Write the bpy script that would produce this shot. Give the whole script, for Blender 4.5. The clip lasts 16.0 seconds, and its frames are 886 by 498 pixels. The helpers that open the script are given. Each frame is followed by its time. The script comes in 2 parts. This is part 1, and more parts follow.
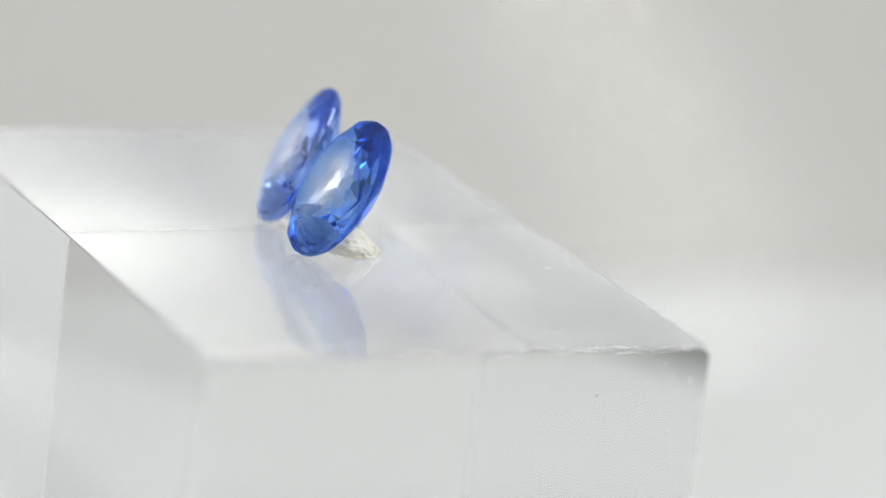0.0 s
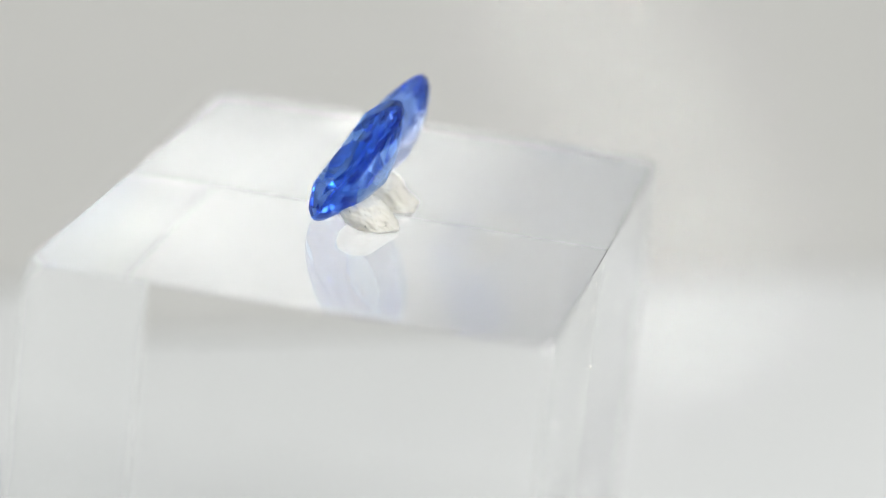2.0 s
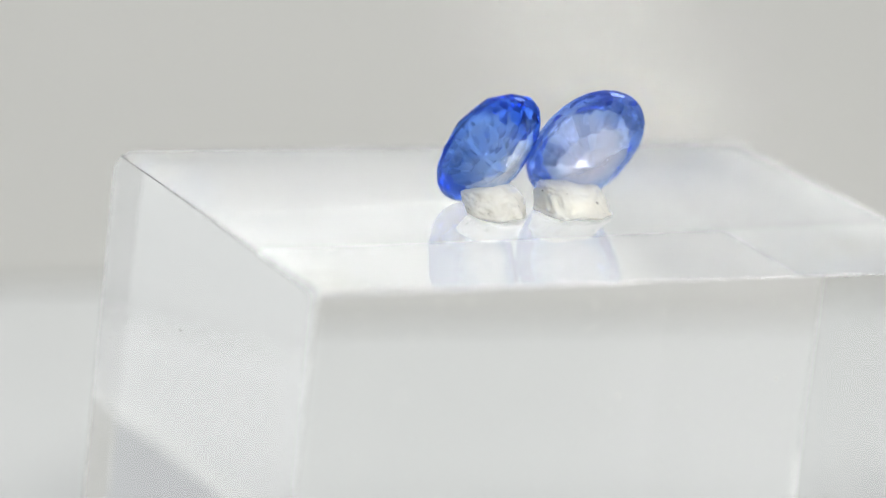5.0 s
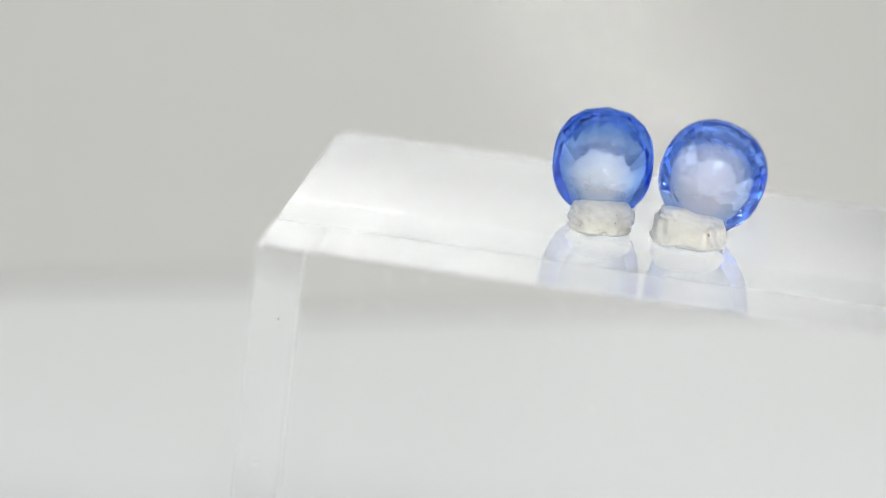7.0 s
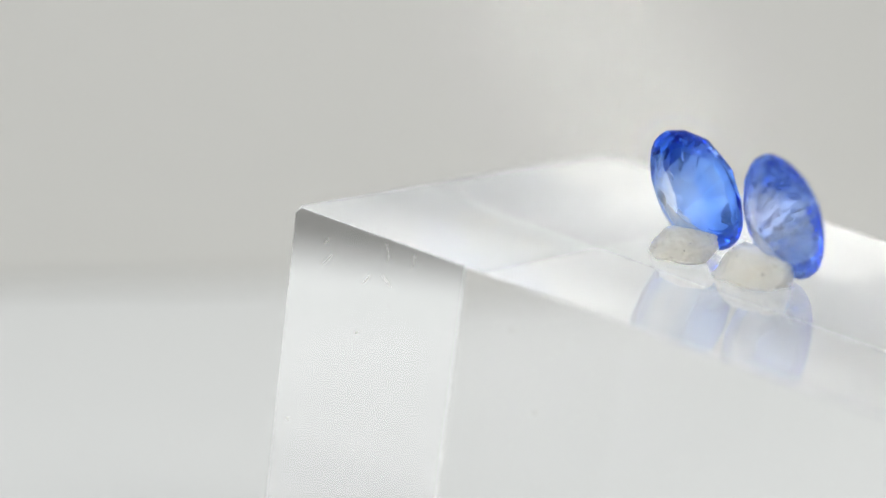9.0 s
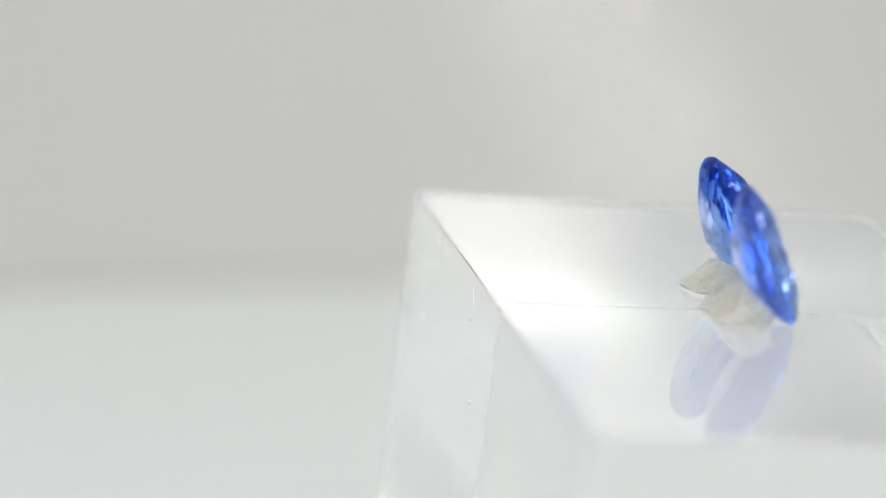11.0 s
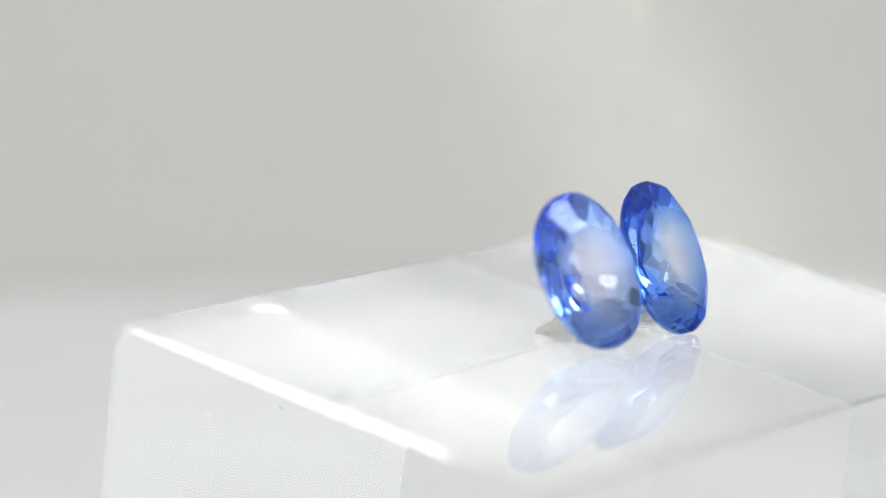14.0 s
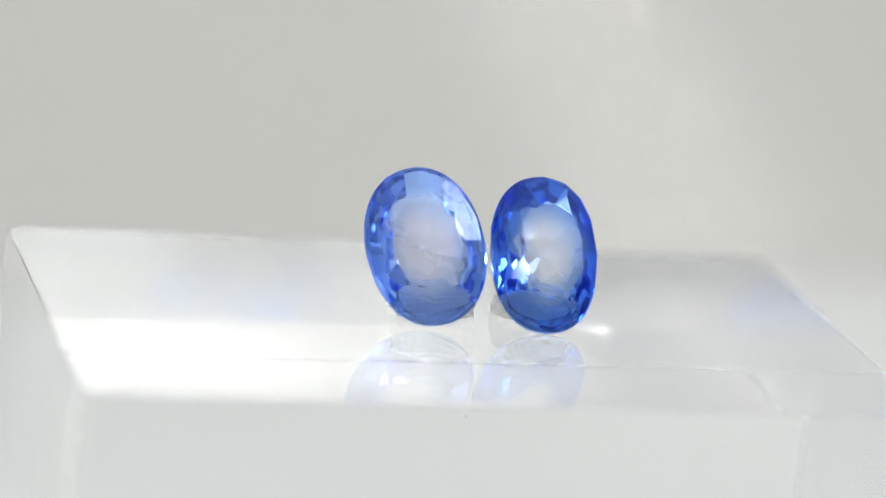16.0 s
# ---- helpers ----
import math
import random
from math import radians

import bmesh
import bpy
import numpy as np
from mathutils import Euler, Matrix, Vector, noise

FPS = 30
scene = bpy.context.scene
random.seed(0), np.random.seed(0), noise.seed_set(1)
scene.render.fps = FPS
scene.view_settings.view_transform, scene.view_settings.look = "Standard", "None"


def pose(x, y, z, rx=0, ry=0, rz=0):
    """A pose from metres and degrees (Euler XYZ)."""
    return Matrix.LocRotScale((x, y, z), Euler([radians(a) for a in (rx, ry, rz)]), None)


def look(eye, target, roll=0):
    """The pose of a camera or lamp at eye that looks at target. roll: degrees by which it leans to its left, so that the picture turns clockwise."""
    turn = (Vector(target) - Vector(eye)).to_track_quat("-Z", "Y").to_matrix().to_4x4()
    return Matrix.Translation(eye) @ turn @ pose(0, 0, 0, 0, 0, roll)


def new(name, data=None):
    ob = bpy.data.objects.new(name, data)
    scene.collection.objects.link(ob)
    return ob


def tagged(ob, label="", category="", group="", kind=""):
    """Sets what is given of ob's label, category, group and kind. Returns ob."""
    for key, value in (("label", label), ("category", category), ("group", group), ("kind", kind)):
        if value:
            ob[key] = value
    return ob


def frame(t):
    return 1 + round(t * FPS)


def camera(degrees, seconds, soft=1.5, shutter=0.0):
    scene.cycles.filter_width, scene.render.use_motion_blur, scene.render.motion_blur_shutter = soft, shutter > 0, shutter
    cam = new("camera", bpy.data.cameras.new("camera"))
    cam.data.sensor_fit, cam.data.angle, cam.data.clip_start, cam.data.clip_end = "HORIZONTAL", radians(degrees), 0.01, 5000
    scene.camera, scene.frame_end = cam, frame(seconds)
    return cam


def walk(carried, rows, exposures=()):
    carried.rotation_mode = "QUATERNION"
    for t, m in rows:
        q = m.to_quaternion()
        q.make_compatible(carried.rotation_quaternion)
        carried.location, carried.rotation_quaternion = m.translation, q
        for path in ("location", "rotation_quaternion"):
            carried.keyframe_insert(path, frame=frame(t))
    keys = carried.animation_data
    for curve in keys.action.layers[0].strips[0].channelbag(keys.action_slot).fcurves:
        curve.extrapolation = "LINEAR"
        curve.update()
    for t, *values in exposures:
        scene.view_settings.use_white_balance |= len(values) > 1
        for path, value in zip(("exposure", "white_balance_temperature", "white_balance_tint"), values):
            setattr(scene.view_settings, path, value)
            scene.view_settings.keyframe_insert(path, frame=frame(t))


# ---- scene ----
# ---------------------------------------------------------------- camera
TOP = 0.0297          # height of the block's top over the table
cam = camera(13.712, 16.0, soft=1.3)
CAM_POSE = Matrix((
    (0.99209, -0.12322, 0.02393, 0.0),
    (0.05568, 0.26117, -0.96368, -0.21078),
    (0.11250, 0.95739, 0.26597, 0.05854 + TOP),
    (0, 0, 0, 1)))
walk(cam, [(0.0, CAM_POSE), (16.0, CAM_POSE)])
cam.data.dof.use_dof = True
cam.data.dof.focus_distance = 0.2165
cam.data.dof.aperture_fstop = 14.0

# the turntable's angle, second by second
ANGLES = [27.40, 10.02, -7.35, -24.73, -42.13, -59.62, -77.12, -94.49, -111.78,
          -129.18, -147.1, -165.1, -182.9, -200.2, -217.3, -234.9, -252.97]

# ---------------------------------------------------------------- light
world = bpy.data.worlds.new("studio_room")
world.use_nodes = True
scene.world = world
wn = world.node_tree
bg = wn.nodes["Background"]
# a bright ceiling, dimmer walls, brighter on the window's side
way = wn.nodes.new("ShaderNodeTexCoord")
axes = wn.nodes.new("ShaderNodeSeparateXYZ")
wn.links.new(way.outputs["Generated"], axes.inputs[0])
rise = wn.nodes.new("ShaderNodeMapRange")
rise.interpolation_type = "SMOOTHSTEP"
for key, value in (("From Min", 0.2), ("From Max", 0.9), ("To Min", 0.36), ("To Max", 0.9)):
    rise.inputs[key].default_value = value
wn.links.new(axes.outputs["Z"], rise.inputs["Value"])
side = wn.nodes.new("ShaderNodeMapRange")
for key, value in (("From Min", -1), ("From Max", 1), ("To Min", 0.72), ("To Max", 1.15)):
    side.inputs[key].default_value = value
wn.links.new(axes.outputs["X"], side.inputs["Value"])
level = wn.nodes.new("ShaderNodeMath")
level.operation = "MULTIPLY"
wn.links.new(rise.outputs[0], level.inputs[0])
wn.links.new(side.outputs[0], level.inputs[1])
bg.inputs["Color"].default_value = (0.96, 0.985, 1.0, 1)
wn.links.new(level.outputs[0], bg.inputs["Strength"])


def area(name, eye, target, sx, sy, power, colour=(1, 1, 1), spread=180, roll=0):
    la = bpy.data.lights.new(name, "AREA")
    la.shape, la.size, la.size_y, la.energy, la.color = "RECTANGLE", sx, sy, power, colour
    la.spread = radians(spread)
    ob = new(name, la)
    ob.matrix_world = look(eye, target, roll)
    return ob


area("softbox", (0.31, 0.00, 0.37), (0.04, 0.07, 0), 0.20, 0.20, 0.88, (1.0, 0.985, 0.95))
# unseen key lamp, added high in front to make up the overall light
area("front_softbox", (0.05, -0.33, 0.44), (0, 0, 0.03), 0.10, 0.10, 0.40, (1.0, 0.985, 0.95))
area("front_softbox", (-0.120, -0.408, 0.220), (0, 0, 0.03), 0.085, 0.06, 0.14, (1.0, 0.985, 0.96))
# three low, dim, window-like panels: beside the photographer on both sides, and at the set's bright end
area("front_softbox", (-0.199, -0.403, 0.160), (0, 0, 0.03), 0.030, 0.08, 0.025, (1.0, 0.985, 0.96))
area("front_softbox", (0.187, -0.464, 0.145), (0, 0, 0.03), 0.19, 0.080, 0.036, (1.0, 0.93, 0.78), roll=9)
area("side_softbox", (0.795, 0.100, 0.229), (0, 0, 0.03), 0.42, 0.086, 0.085, (1.0, 0.93, 0.78))
# a narrow sheet of lamplight that falls across the backdrop and the table before it
streak = area("slit_lamp", (-0.107, -0.058, 0.172), (0.0105, 0.1020, 0.0085), 0.05, 0.004, 0.0011, (1.0, 0.99, 0.95), spread=5)
fwd = (Vector((0.0105, 0.1020, 0.0085)) - Vector((-0.107, -0.058, 0.172))).normalized()
nrm = Vector((0.0122, 0.0062, -0.021)).cross(Vector((-0.2, -0.98, 0))).normalized()
along = fwd.cross(nrm).normalized()
streak.matrix_world = Matrix.Translation((-0.107, -0.058, 0.172)) @ Matrix((along, (-fwd).cross(along), -fwd)).transposed().to_4x4()
scene.view_settings.exposure = 0.32
# light bounces many times inside the clear block
scene.cycles.max_bounces = 40
scene.cycles.transmission_bounces = 40
scene.cycles.glossy_bounces = 24
scene.cycles.diffuse_bounces = 6
scene.cycles.caustics_reflective = True
scene.cycles.caustics_refractive = True
scene.cycles.blur_glossy = 0.0


# ---------------------------------------------------------------- materials
def material(name):
    m = bpy.data.materials.new(name)
    m.use_nodes = True
    nt = m.node_tree
    return m, nt, nt.nodes["Principled BSDF"]


def mixed(nt, a, b, fac):
    n = nt.nodes.new("ShaderNodeMix")
    n.data_type = "RGBA"
    n.inputs["A"].default_value, n.inputs["B"].default_value = (*a, 1), (*b, 1)
    nt.links.new(fac, n.inputs["Factor"])
    return n.outputs["Result"]


def noise_tex(nt, scale, detail=4.0, rough=0.55, space="Object"):
    co = nt.nodes.new("ShaderNodeTexCoord")
    n = nt.nodes.new("ShaderNodeTexNoise")
    n.inputs["Scale"].default_value, n.inputs["Detail"].default_value, n.inputs["Roughness"].default_value = scale, detail, rough
    nt.links.new(co.outputs[space], n.inputs["Vector"])
    return n.outputs["Fac"]


def ramp(nt, fac, lo, hi):
    r = nt.nodes.new("ShaderNodeMapRange")
    r.inputs["From Min"].default_value, r.inputs["From Max"].default_value = lo, hi
    nt.links.new(fac, r.inputs["Value"])
    return r.outputs["Result"]


def bump(nt, fac, strength, distance, b):
    n = nt.nodes.new("ShaderNodeBump")
    n.inputs["Strength"].default_value, n.inputs["Distance"].default_value = strength, distance
    nt.links.new(fac, n.inputs["Height"])
    nt.links.new(n.outputs["Normal"], b.inputs["Normal"])


def board(name, a, c):
    m, nt, b = material(name)
    nt.links.new(mixed(nt, a, c, noise_tex(nt, 14)), b.inputs["Base Color"])
    b.inputs["Roughness"].default_value = 0.6
    b.inputs["Specular IOR Level"].default_value = 0.3
    bump(nt, noise_tex(nt, 1500), 0.1, 0.0002, b)
    return m


def acrylic():
    m, nt, b = material("clear_acrylic")
    b.inputs["Base Color"].default_value = (0.996, 0.9985, 0.998, 1)
    b.inputs["Transmission Weight"].default_value = 1
    b.inputs["IOR"].default_value = 1.49
    b.inputs["Roughness"].default_value = 0.02
    return m


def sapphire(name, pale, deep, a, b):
    """Tint imitates light through the stone: pale heart, deeper towards the girdle, faint clouds."""
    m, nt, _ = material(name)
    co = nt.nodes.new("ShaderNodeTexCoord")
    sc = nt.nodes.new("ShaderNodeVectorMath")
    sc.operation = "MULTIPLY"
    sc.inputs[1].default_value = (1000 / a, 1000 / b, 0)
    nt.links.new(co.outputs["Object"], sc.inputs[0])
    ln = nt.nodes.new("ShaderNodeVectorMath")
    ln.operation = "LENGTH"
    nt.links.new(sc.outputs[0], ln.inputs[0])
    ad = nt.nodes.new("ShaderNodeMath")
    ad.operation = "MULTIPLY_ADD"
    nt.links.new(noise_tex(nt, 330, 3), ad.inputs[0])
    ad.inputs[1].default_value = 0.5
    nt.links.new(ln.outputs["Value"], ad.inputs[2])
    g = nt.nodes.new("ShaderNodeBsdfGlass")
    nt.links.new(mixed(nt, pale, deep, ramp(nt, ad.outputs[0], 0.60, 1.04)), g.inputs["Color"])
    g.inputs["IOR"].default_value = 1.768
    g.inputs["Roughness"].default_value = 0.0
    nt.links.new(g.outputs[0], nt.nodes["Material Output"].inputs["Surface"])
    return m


def putty_mat(name, a, c):
    m, nt, b = material(name)
    col = mixed(nt, a, c, ramp(nt, noise_tex(nt, 700, 6), 0.35, 0.7))
    speck = ramp(nt, noise_tex(nt, 3000, 2), 0.71, 0.75)
    mx = nt.nodes.new("ShaderNodeMix")
    mx.data_type = "RGBA"
    nt.links.new(speck, mx.inputs["Factor"])
    nt.links.new(col, mx.inputs["A"])
    mx.inputs["B"].default_value = (0.10, 0.09, 0.075, 1)
    nt.links.new(mx.outputs["Result"], b.inputs["Base Color"])
    b.inputs["Roughness"].default_value = 0.28
    b.inputs["IOR"].default_value = 1.42
    b.inputs["Transmission Weight"].default_value = 0.45
    b.inputs["Subsurface Weight"].default_value = 0.6
    b.inputs["Subsurface Radius"].default_value = (1, 0.95, 0.85)
    b.inputs["Subsurface Scale"].default_value = 0.0012
    bump(nt, noise_tex(nt, 1400, 5), 0.5, 0.0002, b)
    return m


def card():
    m, nt, b = material("white_card")
    nt.links.new(mixed(nt, (0.60, 0.61, 0.603), (0.65, 0.66, 0.652), noise_tex(nt, 90)), b.inputs["Base Color"])
    b.inputs["Roughness"].default_value = 0.7
    return m


TABLE_WHITE = board("cool_white_board", (0.54, 0.55, 0.55), (0.565, 0.575, 0.575))
WALL_GREY = board("warm_grey_board", (0.53, 0.526, 0.506), (0.555, 0.551, 0.53))
DESK = board("dark_desk", (0.10, 0.10, 0.095), (0.13, 0.128, 0.12))
BOUNCE_CARD = card()
DUST_PALE = board("pale_dust", (0.75, 0.74, 0.70), (0.85, 0.84, 0.80))
DUST_DARK = board("dark_dust", (0.09, 0.085, 0.08), (0.16, 0.15, 0.14))
ACRYLIC = acrylic()
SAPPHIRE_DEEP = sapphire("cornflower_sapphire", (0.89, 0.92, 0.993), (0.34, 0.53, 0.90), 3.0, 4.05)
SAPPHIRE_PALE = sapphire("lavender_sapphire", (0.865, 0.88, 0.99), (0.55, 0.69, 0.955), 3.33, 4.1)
PUTTY_GREY = putty_mat("speckled_putty", (0.90, 0.88, 0.80), (0.68, 0.65, 0.56))
PUTTY_CREAM = putty_mat("cream_putty", (0.87, 0.85, 0.765), (0.76, 0.73, 0.64))


def mesh_object(name, bm, mat, smooth=False):
    me = bpy.data.meshes.new(name)
    bm.to_mesh(me)
    bm.free()
    me.materials.append(mat)
    for p in me.polygons:
        p.use_smooth = smooth
    return new(name, me)


# ---------------------------------------------------------------- table and backdrop
def panel(name, lo, hi, turn, mat, label, category):
    bm = bmesh.new()
    bmesh.ops.create_cube(bm, size=1)
    for v in bm.verts:
        v.co = Vector([lo[i] if v.co[i] < 0 else hi[i] for i in range(3)])
    bmesh.ops.bevel(bm, geom=bm.edges[:], offset=0.0006, segments=2, affect="EDGES", profile=0.5)
    ob = mesh_object(name, bm, mat)
    ob.matrix_world = pose(0, 0, 0, 0, 0, turn)
    return tagged(ob, label, category, kind="structure")


panel("desk", (-0.9, -0.9, -0.034), (0.9, 0.6, -0.004), 0, DESK, "dark grey desk under the white board", "desk")
def tabletop():
    """A board that narrows towards the backdrop."""
    bm = bmesh.new()
    outline = [(-0.158, -0.42), (0.252, -0.42), (0.050, 0.14), (-0.063, 0.14)]
    low = [bm.verts.new((x, y, -0.004)) for x, y in outline]
    top = [bm.verts.new((x, y, 0.0)) for x, y in outline]
    bm.faces.new(low[::-1])
    bm.faces.new(top)
    for i in range(4):
        j = (i + 1) % 4
        bm.faces.new((low[i], low[j], top[j], top[i]))
    bmesh.ops.bevel(bm, geom=bm.edges[:], offset=0.0006, segments=2, affect="EDGES", profile=0.5)
    return tagged(mesh_object("table", bm, TABLE_WHITE), "smooth matt cool-white tabletop board under the block", "table", kind="structure")


tabletop()
panel("backdrop", (-0.050, 0.0909, 0.0), (0.135, 0.0949, 0.20), 27, WALL_GREY, "plain matt warm-grey backdrop board standing on the table", "backdrop")


# ---------------------------------------------------------------- acrylic block
def cut(bm, point, normal, weld=2e-4):
    """Grind one flat facet."""
    geom = bm.verts[:] + bm.edges[:] + bm.faces[:]
    bmesh.ops.bisect_plane(bm, geom=geom, plane_co=point, plane_no=normal, clear_outer=True, dist=1e-7)
    bmesh.ops.remove_doubles(bm, verts=bm.verts[:], dist=weld)
    bmesh.ops.delete(bm, geom=bm.faces[:], context="FACES_ONLY")
    bmesh.ops.delete(bm, geom=bm.edges[:], context="EDGES_FACES")
    out = bmesh.ops.convex_hull(bm, input=bm.verts[:])
    inner = [v for v in out["geom_interior"] if isinstance(v, bmesh.types.BMVert)]
    bmesh.ops.delete(bm, geom=inner, context="VERTS")


def part(name, bm, mat, parent, label="", smooth=False):
    ob = mesh_object(name, bm, mat, smooth)
    ob.parent = parent
    return tagged(ob, label)


def box(lo, hi, bevel):
    bm = bmesh.new()
    bmesh.ops.create_cube(bm, size=1)
    for v in bm.verts:
        v.co = Vector([lo[i] if v.co[i] < 0 else hi[i] for i in range(3)])
    bmesh.ops.bevel(bm, geom=bm.edges[:], offset=bevel, segments=1, affect="EDGES", profile=0.5)
    return bm


def chip(bm, corner, size):
    """A corner knocked off."""
    no = (Vector(corner) - Vector((-0.0114, 0.0074, 0.015)))
    no = Vector([math.copysign(1, c) for c in no]).normalized()
    cut(bm, Vector(corner) - no * size, no, 1e-6)


def block():
    thing = tagged(new("display_block"), "clear polished acrylic display block under two gemstones", "display block")
    bm = box((-0.02645, -0.01581, 0.00073), (0.00381, 0.03069, TOP), 0.00004)
    chip(bm, (-0.02645, -0.01581, TOP), 0.00062)
    chip(bm, (0.00381, -0.01581, TOP), 0.00028)
    chip(bm, (0.00381, 0.03069, TOP), 0.00055)
    bmesh.ops.dissolve_limit(bm, angle_limit=radians(0.5), verts=bm.verts[:], edges=bm.edges[:])
    part("body", bm, ACRYLIC, thing)
    # unseen card, added to brighten the block's top from below
    part("bounce_card", box((-0.02845, -0.01781, 0.0), (0.00581, 0.03269, 0.0007), 0.00004), BOUNCE_CARD, thing, "white card added under the clear block to bounce light up")
    for x, y, z, size, mat in DUST:
        bm = bmesh.new()
        bmesh.ops.create_icosphere(bm, subdivisions=2, radius=1)
        for v in bm.verts:
            v.co = v.co * (1 + 0.35 * noise.noise(v.co * 1.5 + Vector((x, y, z)))) * size * 0.001 + Vector((x, y, z)) * 0.001
        part("dust_speck", bm, mat, thing)
    rnd = random.Random(5)
    for _ in range(14):      # fine scratches near the top of one side
        at, turn, size = Vector((3.815, rnd.uniform(-13, 12), rnd.uniform(26.6, 29.0))), rnd.uniform(0.2, 2.6), rnd.uniform(0.15, 0.6)
        bm = bmesh.new()
        bmesh.ops.create_icosphere(bm, subdivisions=1, radius=1)
        for v in bm.verts:
            u, w = v.co.y * size, v.co.z * 0.028 + 0.12 * size * v.co.y ** 2
            v.co = (at + Vector((v.co.x * 0.012, u * math.cos(turn) - w * math.sin(turn), u * math.sin(turn) + w * math.cos(turn)))) * 0.001
        part("scratch", bm, DUST_PALE, thing)
    return thing


# specks of dust that cling to the block's sides, in millimetres
DUST = [(3.84, 4.88, 22.61, 0.10, DUST_PALE), (3.84, -9.67, 23.3, 0.09, DUST_PALE), (3.84, -14.6, 16.27, 0.09, DUST_PALE),
        (3.84, 16.0, 23.2, 0.08, DUST_PALE), (3.84, 9.2, 24.8, 0.035, DUST_DARK),
        (-24.4, -15.83, 17.95, 0.07, DUST_DARK), (-13.9, -15.83, 21.8, 0.07, DUST_DARK), (-15.9, -15.83, 25.6, 0.045, DUST_DARK)]
BLOCK = block()


# ---------------------------------------------------------------- gemstones
def reach(azimuth, n):
    """How far the girdle, a superellipse of power n, reaches across a facet at that azimuth."""
    q = n / (n - 1)
    c, d = abs(math.cos(radians(azimuth))), abs(math.sin(radians(azimuth)))
    return (c ** q + d ** q) ** (1 / q)


def facet(bm, azimuth, n, r1, z1, r2, z2):
    """A facet whose midline runs from radius r1, height z1 in to radius r2, height z2."""
    a, k = radians(azimuth), reach(azimuth, n)
    r1, r2 = r1 * k, r2 * k
    side = 1 if z2 > z1 else -1
    no = Vector(((z2 - z1) * side * math.cos(a), (z2 - z1) * side * math.sin(a), (r1 - r2) * side))
    cut(bm, Vector((r1 * math.cos(a), r1 * math.sin(a), z1)), no.normalized())


def gem(name, a, b, power, crown, pavilion, table, turn, mains, tiers, mat):
    """An oval mixed cut, in millimetres: half width a, half length b, table up."""
    g = 0.09
    s = (a + b) / 2
    hc, hp = crown / s, pavilion / s
    g /= s
    bm = bmesh.new()
    bmesh.ops.create_cone(bm, cap_ends=True, segments=80, radius1=1, radius2=1, depth=2)
    for v in bm.verts:
        x, y = v.co.x, v.co.y
        v.co.x, v.co.y = math.copysign(abs(x) ** (2 / power), x), math.copysign(abs(y) ** (2 / power), y)
    cut(bm, Vector((0, 0, hc)), Vector((0, 0, 1)))
    cut(bm, Vector((0, 0, -hp)), Vector((0, 0, -1)))
    rnd = random.Random(tiers[0][0] + turn)
    step = 360 / mains
    for k in range(mains):      # crown mains, star facets, upper girdle facets
        facet(bm, step * (k + rnd.uniform(-0.05, 0.05)) + turn, power, 1.0, g + (hc - g) * 0.14, table * rnd.uniform(0.94, 0.99), hc)
        facet(bm, step * (k + 0.5) + turn, power, table + (1 - table) * 0.47, g + (hc - g) * 0.70, table * 0.95, hc)
    for k in range(mains * 2):
        facet(bm, step / 2 * (k + 0.5 + rnd.uniform(-0.07, 0.07)) + turn, power, 1.0, g, 0.80, hc)
    for n, off, r1, d1, r2, d2 in tiers:      # cut by eye, so no two facets are quite alike
        for k in range(n):
            facet(bm, (k + off + rnd.uniform(-0.14, 0.14)) * 360 / n + turn, power, r1, -g - (hp - g) * d1, r2 + rnd.uniform(-0.02, 0.02), -g - (hp - g) * d2)
    bmesh.ops.dissolve_limit(bm, angle_limit=radians(0.6), verts=bm.verts[:], edges=bm.edges[:])
    for v in bm.verts:
        v.co = Vector((v.co.x * a, v.co.y * b, v.co.z * s)) * 0.001
    bmesh.ops.recalc_face_normals(bm, faces=bm.faces)
    thing = new(name)
    kinds = {"table_facet": lambda n: n.z > 0.999, "crown": lambda n: 0.12 < n.z <= 0.999,
             "girdle": lambda n: abs(n.z) <= 0.12, "pavilion": lambda n: n.z < -0.12}
    for kind, belongs in kinds.items():
        piece = bm.copy()
        bmesh.ops.delete(piece, geom=[f for f in piece.faces if not belongs(f.normal)], context="FACES")
        part(kind, piece, mat, thing)
    bm.free()
    return thing


TIERS_A = [(24, 0.5, 1.0, 0.0, 0.95, 0.20), (32, 0.0, 0.965, 0.13, 0.86, 0.37), (20, 0.0, 0.92, 0.23, 0.52, 0.72),
           (20, 0.5, 0.64, 0.61, 0.22, 0.93), (10, 0.0, 0.32, 0.86, 0.0, 1.01)]
TIERS_B = [(24, 0.0, 1.0, 0.0, 0.95, 0.20), (28, 0.5, 0.96, 0.14, 0.86, 0.37), (18, 0.5, 0.91, 0.24, 0.54, 0.70),
           (18, 0.0, 0.66, 0.59, 0.24, 0.92), (9, 0.5, 0.34, 0.85, 0.0, 1.01)]
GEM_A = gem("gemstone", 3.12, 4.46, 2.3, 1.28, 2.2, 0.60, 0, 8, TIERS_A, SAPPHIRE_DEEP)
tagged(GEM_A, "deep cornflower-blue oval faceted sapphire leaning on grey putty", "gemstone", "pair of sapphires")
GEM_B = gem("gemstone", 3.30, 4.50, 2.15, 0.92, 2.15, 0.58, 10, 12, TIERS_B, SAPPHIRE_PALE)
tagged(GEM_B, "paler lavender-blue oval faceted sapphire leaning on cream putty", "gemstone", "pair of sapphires")


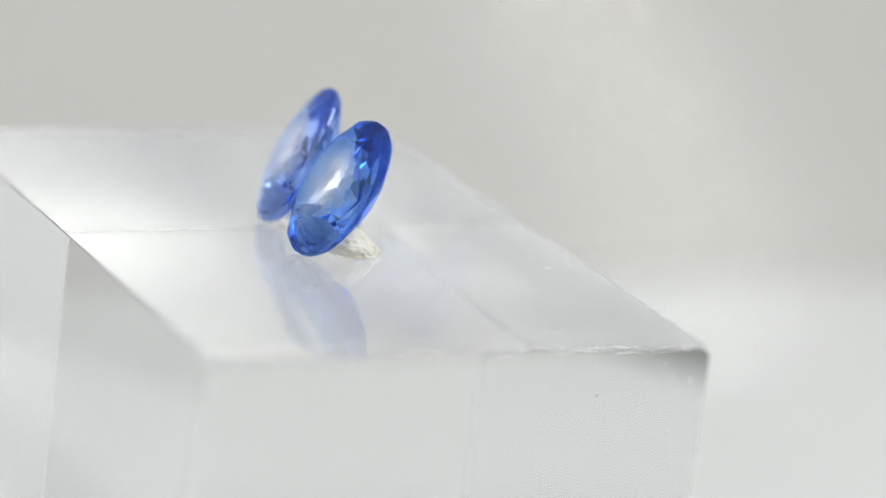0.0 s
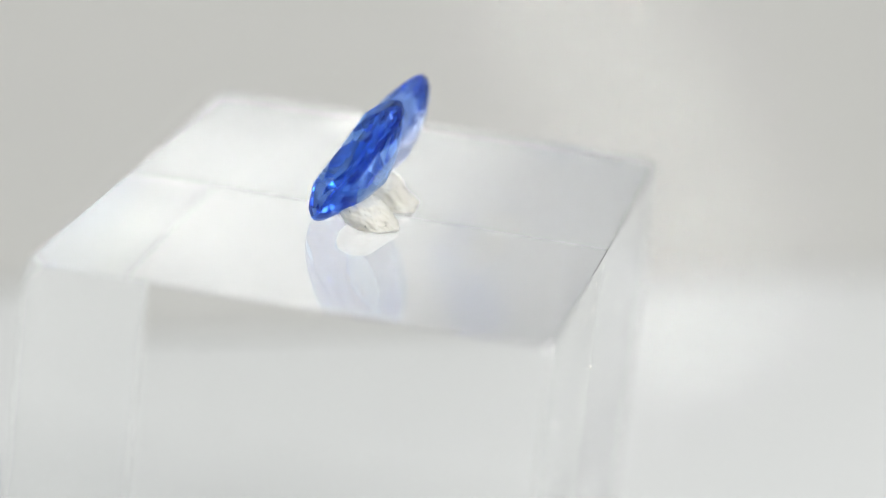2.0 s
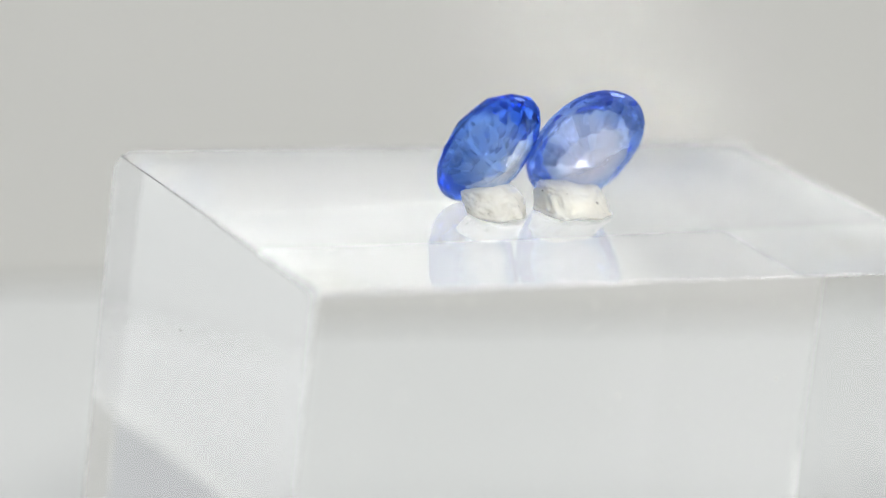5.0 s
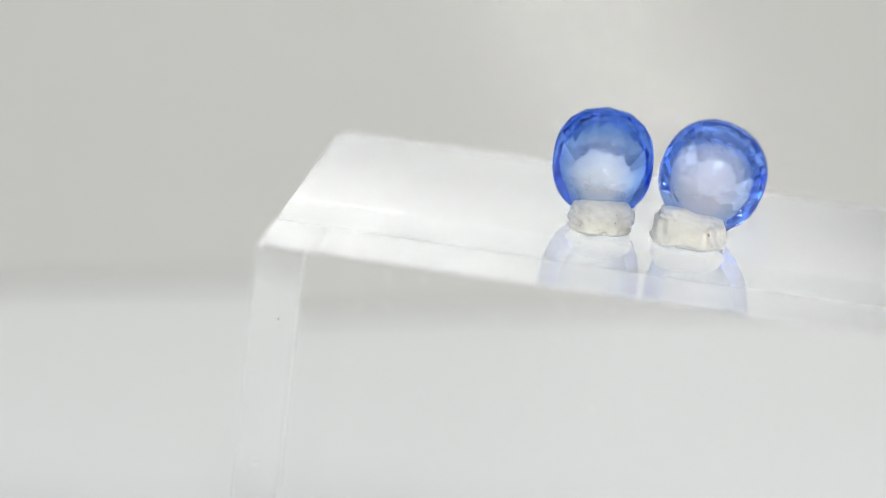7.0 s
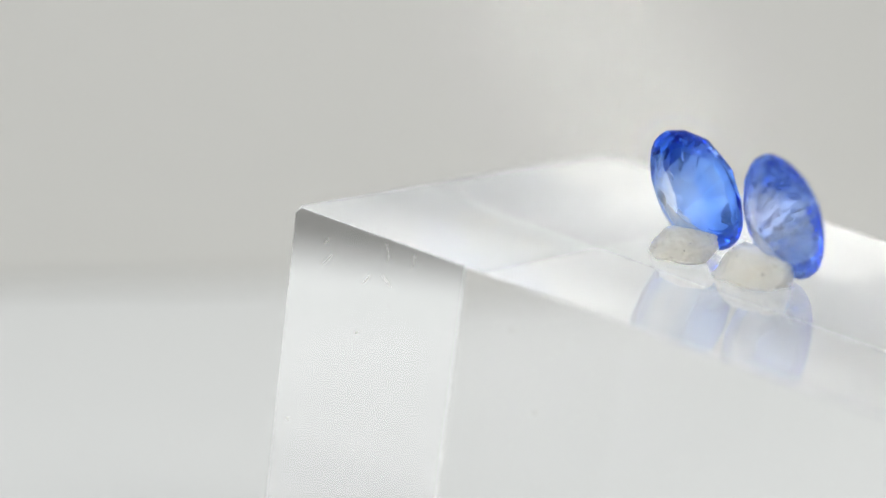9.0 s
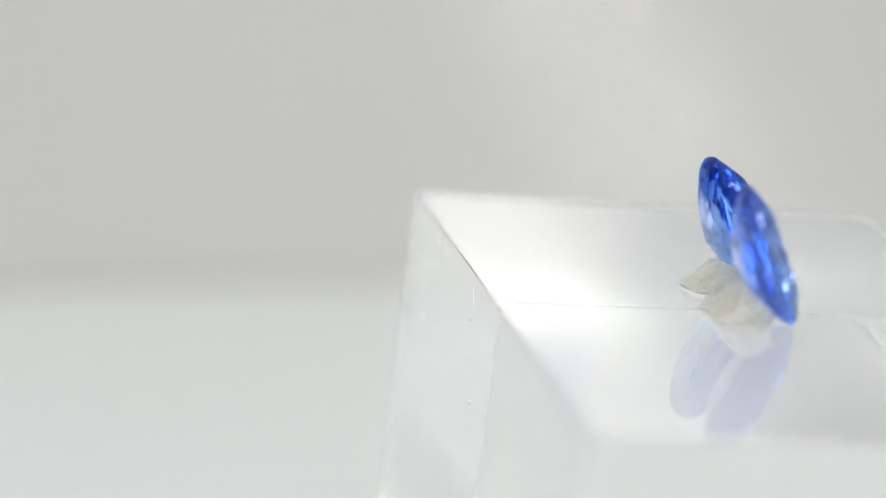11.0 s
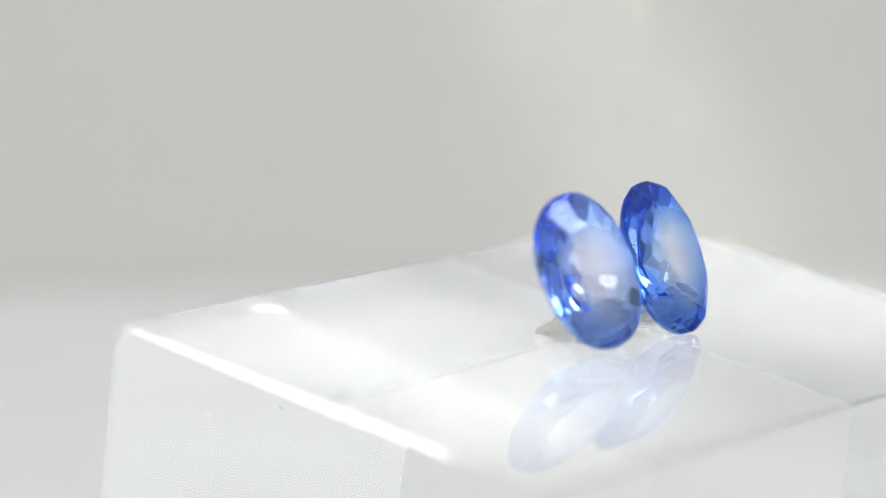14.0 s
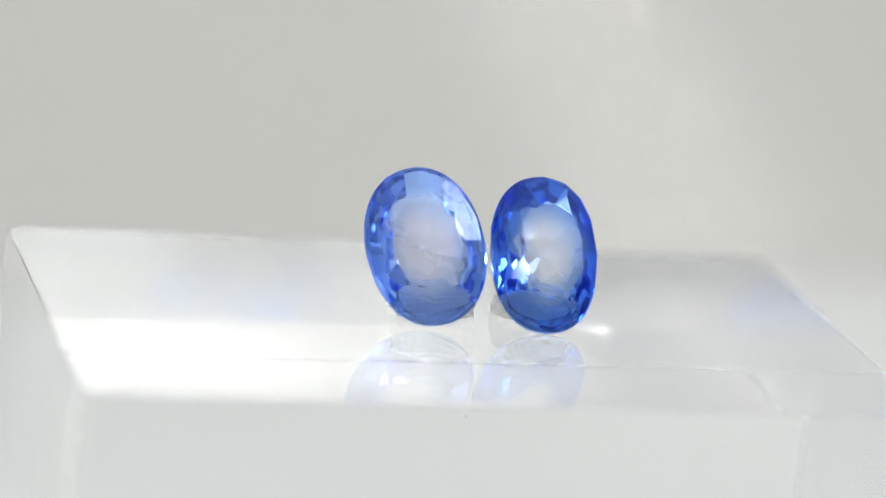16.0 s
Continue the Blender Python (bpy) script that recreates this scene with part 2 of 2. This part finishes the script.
def based(rows, x, y, z):
    m = Matrix(rows).to_4x4()
    m.translation = (x, y, z + TOP + 0.0001)
    return m


cam.data.dof.focus_object = GEM_A      # the focus stays on the deeper blue stone
POSE_A = based(((0.07747, 0.49274, -0.86672), (-0.99693, 0.04791, -0.06187), (0.01104, 0.86886, 0.49494)), -0.0116, 0.00282, 0.00392) @ pose(0, 0, 0, 0, 0, -2)
POSE_B = based(((-0.08364, 0.46656, -0.88053), (-0.96679, 0.17614, 0.18516), (0.24148, 0.86677, 0.43634)), -0.01147, 0.00966, 0.00408) @ pose(0, 0, 0, 0, 0, 3)


# ---------------------------------------------------------------- putty
def putty(name, half, seed, squash, taper, lean, mat):
    """A pinched lump of putty, flat below: half its length, depth and height in millimetres."""
    bm = bmesh.new()
    bmesh.ops.create_icosphere(bm, subdivisions=6, radius=1)
    for v in bm.verts:
        d = v.co.normalized()
        p = Vector([math.copysign(abs(c) ** squash, c) for c in d])
        k = 1 + 0.12 * noise.noise(d * 1.7 + Vector((seed, 0, 0))) + 0.06 * noise.noise(d * 4.5 + Vector((0, seed, 0)))
        p = Vector((p.x * half[0], p.y * half[1], p.z * half[2])) * k
        p.z += 0.16 * noise.noise(Vector((p.x * 0.9, p.y * 0.9, seed))) + 0.10 * (p.x / half[0]) ** 2
        p += d * 0.045 * noise.noise(p * 3.2) + d * 0.018 * noise.noise(p * 8)
        p.z = max(p.z + half[2] * 0.78, 0.0)
        rim = 0.10 * math.exp(-((p.z - 0.16) / 0.12) ** 2)      # squeezed rim where it meets the block
        flare = 1.0 + rim - taper * p.z
        tail = 0.55 * max(-d.y, 0) * math.exp(-(p.z / 0.55) ** 2)      # thin foot drawn out behind
        p.x, p.y = p.x * flare, p.y * flare + lean * p.z - tail
        v.co = p * 0.001
    return mesh_object(name, bm, mat, True)


PUT_A = putty("putty_lump", (2.2, 1.6, 1.08), 3.1, 0.98, 0.05, 0.62, PUTTY_GREY)
tagged(PUT_A, "greyish translucent speckled putty lump propping a gemstone", "putty", "putty props")
PUT_B = putty("putty_lump", (2.15, 1.45, 1.05), 8.4, 0.55, 0.02, 0.58, PUTTY_CREAM)
tagged(PUT_B, "cream translucent smooth putty lump propping a gemstone", "putty", "putty props")
PUT_POSE_A = pose(-0.0103, 0.0031, TOP, 0, 0, 86)
PUT_POSE_B = pose(-0.0104, 0.0087, TOP, 0, 0, 96)


# ---------------------------------------------------------------- the turning
def motions():
    for thing, base in ((BLOCK, Matrix()), (GEM_A, POSE_A), (GEM_B, POSE_B), (PUT_A, PUT_POSE_A), (PUT_B, PUT_POSE_B)):
        walk(thing, [(float(t), pose(0, 0, 0, 0, 0, a) @ base) for t, a in enumerate(ANGLES)])


motions()
